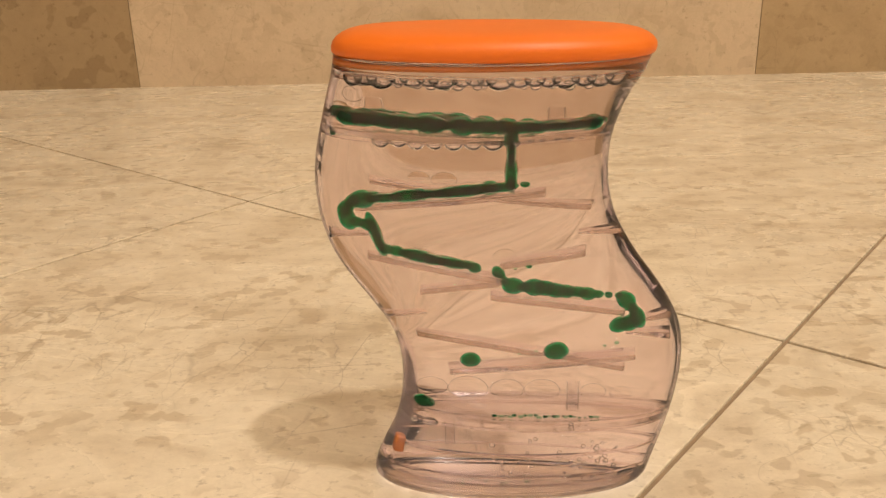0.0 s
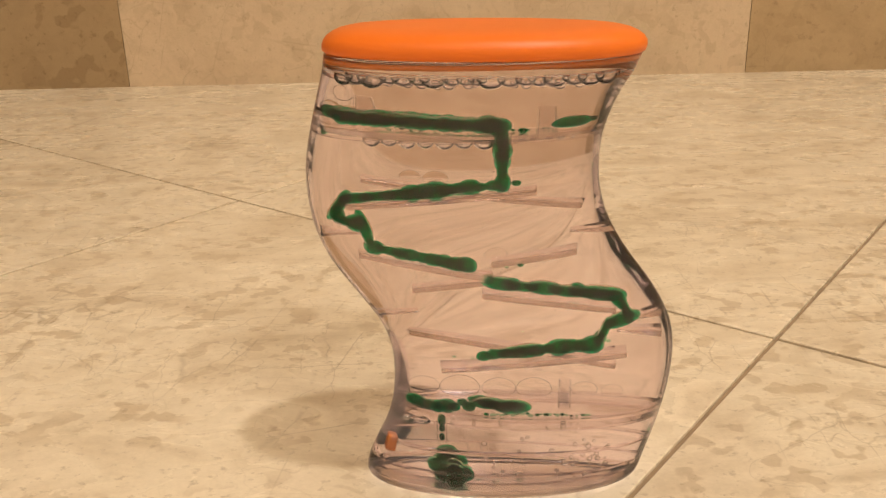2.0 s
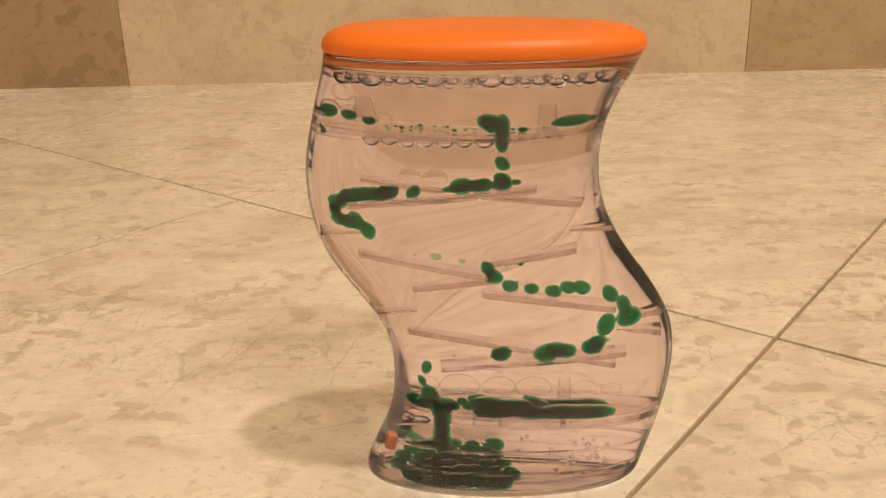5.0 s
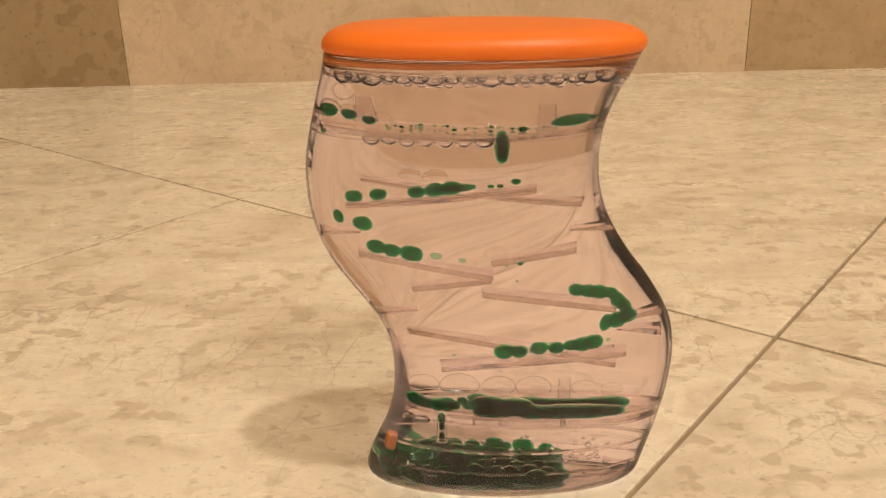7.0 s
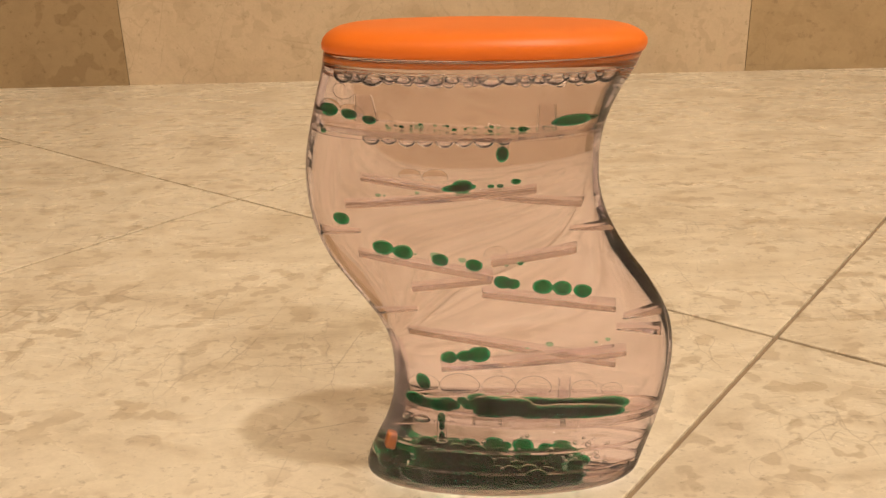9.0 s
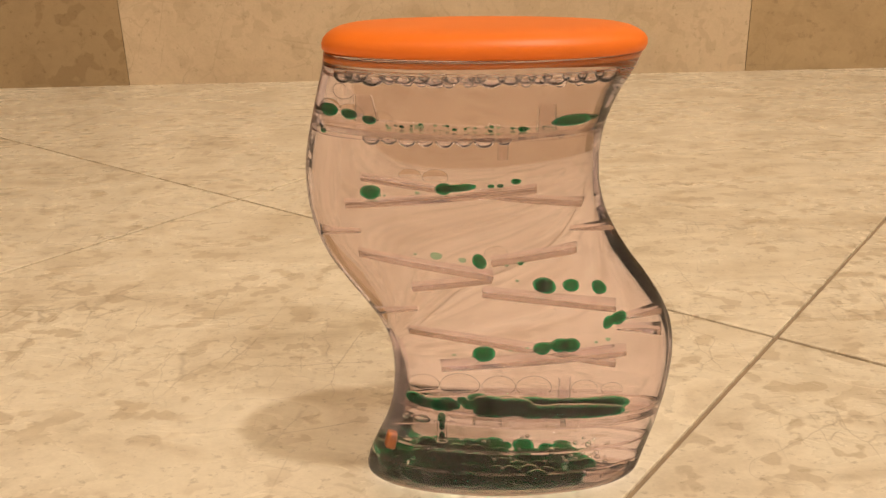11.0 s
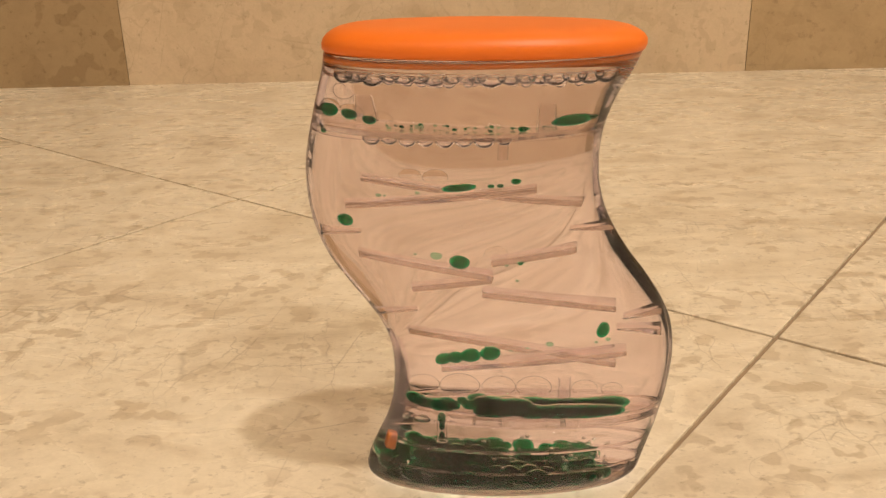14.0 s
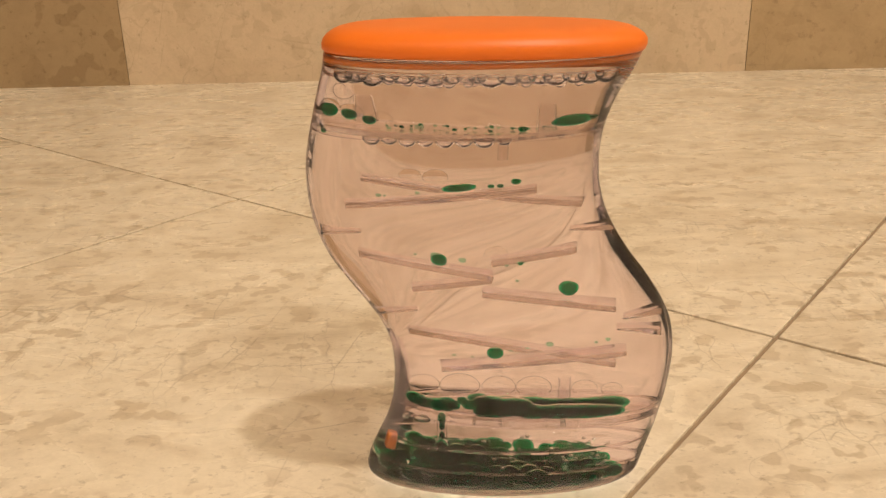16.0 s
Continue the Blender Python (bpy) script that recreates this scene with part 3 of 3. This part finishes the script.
def tray_places():
    """Resting places on the lower divider: a loose heap over the drip hole, then one long flat pool."""
    wob = random.Random(9)
    heap = [(-19.0 + 2.3 * k + wob.uniform(-0.6, 0.6), -6 + wob.uniform(-3, 3), 26.6 + wob.uniform(-0.5, 0.7)) for k in range(11)]
    flat = [(-5.0 + 3.4 * k, y, 24.5 - 0.03 * k) for k in range(11) for y in (-7.5, -1.5)]
    return heap + flat


def drop_rows():
    """For every drop its list of (second, x, y, z, slope)."""
    times = sorted(FLOW)
    lists = {t: spread(FLOW[t][1]) for t in times}
    total = FLOW[16.0][0] + len(lists[16.0])
    pool, tray = pool_places(), tray_places()
    rnd = random.Random(21)
    rows, sizes = [], []
    ends, n_tray, n_pool = {}, 0, 0
    arrive = {}
    for t0, t1 in zip(times, times[1:]):
        k0, k1 = FLOW[t0][0], FLOW[t1][0]
        want = TRAY.get(t1, TRAY[6.5] if t1 > 6.5 else 0)
        for i in range(k0, k1):
            arrive[i] = t0 + (i - k0 + 0.6) / (k1 - k0 + 0.6) * max(0.15, (t1 - t0) - 0.3)
            if i in (7, 8, 9):
                ends[i] = ("stem", (-15.0, -6.0, 16.0 + 2.7 * (i - 7)))
            elif n_tray < want and i % 2 == 0 or (n_tray < want and k1 - i <= want - n_tray):
                ends[i] = ("tray", tray[min(n_tray, len(tray) - 1)])
                n_tray += 1
            else:
                ends[i] = ("pool", pool[n_pool % len(pool)])
                n_pool += 1
    for i in range(total):
        right = False
        known = []
        for t in times:
            k = i - FLOW[t][0]
            here = lists[t]
            if k < 0:
                continue
            if k < len(here):
                known.append((t, here[k]))
            else:
                rank, n = k - len(here), total - FLOW[t][0] - len(here)
                left = np.interp(t, list(EDGE), list(EDGE.values()))
                known.append((t, MOUTH + left * (rank + 0.7) / n))
        right = known[0][1] < MOUTH and (i - FLOW[0.0][0] - len(lists[0.0])) in range(0, 26, 2)
        if right:
            rank = (i - FLOW[0.0][0] - len(lists[0.0])) / 26
            known = [(t, s if s >= MOUTH else MOUTH - 34 * (0.1 + 0.9 * rank) * (1 - 0.10 * t)) for t, s in known]
        yj = rnd.uniform(-0.8, 0.8)
        deep = (i % 3 - 1) * 4.2 + 1.0
        done = arrive.get(i)
        if done is not None:
            t0, s0 = known[-1]
            known = known + [(max(done, t0 + 0.08), STEPS[-1])]
        out = []

        def place(t, s):
            x, z, ang = on_route(s)
            y = -6 + yj
            if s < MOUTH:
                w = min(1.0, (MOUTH - s) / 6)
                y += deep * w
                if right:
                    x, z, ang = (MOUTH - s) * 0.62, 102.2 + (MOUTH - s) * 0.01, -2
            out.append((t, x, y, z, ang))

        for (t0, s0), (t1, s1) in zip(known, known[1:]):
            place(t0, s0)
            inner = [q for q in STEPS if s0 + 0.3 < q < s1 - 0.3]
            steps = sorted(set(inner + [q + 1.2 for q in inner if q + 1.2 < s1 - 0.3]))
            for q in steps:
                tq = t0 + (t1 - t0) * (q - s0) / (s1 - s0)
                if tq - out[-1][0] > 0.034 and t1 - tq > 0.034:
                    place(tq, q)
        place(*known[-1])
        if done is not None:
            t = out[-1][0]
            kind, (ex, ey, ez) = ends[i]
            if kind == "tray":
                out.append((t + 0.12 + 0.012 * abs(ex + 16), ex, ey, ez, 0))
            else:
                out += [(t + 0.1, -15.0, -6, 24.5, 60)]
                if kind == "stem":
                    out += [(t + 0.25, ex, ey, ez, 89)]
                else:
                    out += [(t + 0.3, -15.1, -6, 12.0, 80), (t + 0.5 + 0.01 * abs(ex + 15), ex, ey, ez, 0)]
        size = (1.0 + 0.22 * math.sin(i * 0.6) if i < FLOW[6.5][0] - 12 else 1.12 + 0.12 * math.sin(i * 0.7)) + 0.12 * math.sin(i * 2.3) + rnd.uniform(-0.08, 0.1)
        if done is not None:
            if ends[i][0] == "tray" and ends[i][1][0] > -5:
                size = 1.0 + 0.17 * math.sin(i * 1.3)
            size *= {"tray": 1.0, "stem": 0.8, "pool": 1.24 + rnd.uniform(-0.22, 0.22)}[ends[i][0]] if i < FLOW[6.5][0] - 8 else 1.05
        shape = "round"
        if i in ends:
            shape = "flat" if ends[i][0] == "tray" and ends[i][1][0] > -5 else "long" if ends[i][0] == "tray" and i % 2 else "round"
        rows.append(out)
        sizes.append((size, shape))
    return rows, sizes


DROPS = []


def build_drops():
    kinds = [ball_mesh("droplet", drop_green, 2.05, 1.9, 1.48, k, 0.08, shells=(0.76,)) for k in range(5)]
    longs = [ball_mesh("droplet", drop_green, 3.1, 2.0, 1.25, k, 0.12, 20, 10, shells=(0.76,)) for k in range(5)]
    flats = [ball_mesh("droplet", drop_green, 4.6, 3.4, 1.5, k, 0.05, 24, 12, shells=(0.76,)) for k in range(3)]
    rows, sizes = drop_rows()
    for i, (r, (w, shape)) in enumerate(zip(rows, sizes)):
        t, x, y, z, ang = r[0]
        me = flats[i % 3] if shape == "flat" else longs[i % 5] if shape == "long" else kinds[i % 5]
        ob = put("droplet", me, x, y, z, ang, w)
        ob.visible_shadow = False
        DROPS.append((ob, r))


build_drops()


def motions():
    for ob, rows in DROPS:
        last = min(rows[-1][0], 16.0)
        keys = [r for r in rows if r[0] <= 16.0]
        if keys[0][0] > 0:
            keys = [(0.0, *keys[0][1:])] + keys
        if keys[-1][0] < 16.0:
            keys.append((16.0, *keys[-1][1:]))
        walk(ob, [(t, pose(x / 1000, y / 1000, z / 1000, 0, ang, 0)) for t, x, y, z, ang in keys])

# ---- tiles of floor and wall ----
TILE, JOINT = 0.305, 0.0017


def floor_tiles():
    """Marble tiles laid askew to the walls and sawn off along them; behind the toy some are laid as longer slabs."""
    c, s = math.cos(radians(FLOOR_TURN)), math.sin(radians(FLOOR_TURN))
    ox, oy = -0.1163, 0.4789
    rng, whole = random.Random(4), {}
    for i in range(-14, 15):
        for j in range(-18, 10):
            ni, nj = 1, 1
            if j in (0, 1):
                if j == 1 or i == -1:
                    continue
                nj, ni = 2, 2 if i == -2 else 1
            hx, hy = (ni * TILE - JOINT) / 2, (nj * TILE - JOINT) / 2
            ci, cj = i + ni / 2, j + nj / 2
            x = ox + c * ci * TILE - s * cj * TILE
            y = oy + s * ci * TILE + c * cj * TILE
            reach_x, reach_y = abs(c) * hx + abs(s) * hy, abs(s) * hx + abs(c) * hy
            if x - reach_x > RIGHT or x + reach_x < LEFT or y - reach_y > WALL_Y or y + reach_y < BACK:
                continue
            cut = x + reach_x > RIGHT or x - reach_x < LEFT or y + reach_y > WALL_Y or y - reach_y < BACK
            if cut:
                me = cut_tile(hx, hy, x, y, c, s)
                if me is None:
                    continue
            else:
                if (ni, nj) not in whole:
                    whole[ni, nj] = mesh_of("tile", slab(-hx, hx, -hy, hy, -0.010, 0.0, 0.0003), floor_marble)
                me = whole[ni, nj]
            ob = new("tile", me)
            ob.parent = floor
            ob.matrix_basis = pose(x, y, 0.0 if cut else rng.uniform(-0.0002, 0.0002), 0, 0, FLOOR_TURN)


def cut_tile(hx, hy, x, y, c, s):
    """A floor tile sawn off along the walls."""
    bm = slab(-hx, hx, -hy, hy, -0.010, 0.0, 0.0003)
    for nx, ny, far in ((0, 1, WALL_Y + 0.0005 - y), (0, -1, y - BACK), (1, 0, RIGHT - x), (-1, 0, x - LEFT)):
        n = Vector((c * nx + s * ny, -s * nx + c * ny, 0))
        bmesh.ops.bisect_plane(bm, geom=bm.verts[:] + bm.edges[:] + bm.faces[:], plane_co=n * far, plane_no=n, clear_outer=True)
        bmesh.ops.holes_fill(bm, edges=[e for e in bm.edges if e.is_boundary])
    if len(bm.faces) < 4:
        bm.free()
        return None
    return mesh_of("tile", bm, floor_marble)


def wall_panels():
    w, hgt, gap = 0.6165, 0.61, 0.0005
    for k in range(-4, 4):
        for r in range(4):
            x0 = -0.3099 + k * w
            brown = k != 0 if r == 0 else (k + r) % 3 == 0
            if x0 + 0.02 > RIGHT or x0 + w < LEFT + 0.02:
                continue
            bm = slab(max(x0, LEFT) + gap / 2, min(x0 + w, RIGHT) - gap / 2, WALL_Y, WALL_Y + 0.012, r * hgt - (0.002 if r == 0 else 0), min((r + 1) * hgt, CEILING) - gap, 0.0003)
            ob = new("panel", mesh_of("panel", bm, (brown_marble if k > 0 else dark_marble) if brown else wall_marble))
            ob.parent = wall_north


floor_tiles()
wall_panels()


motions()
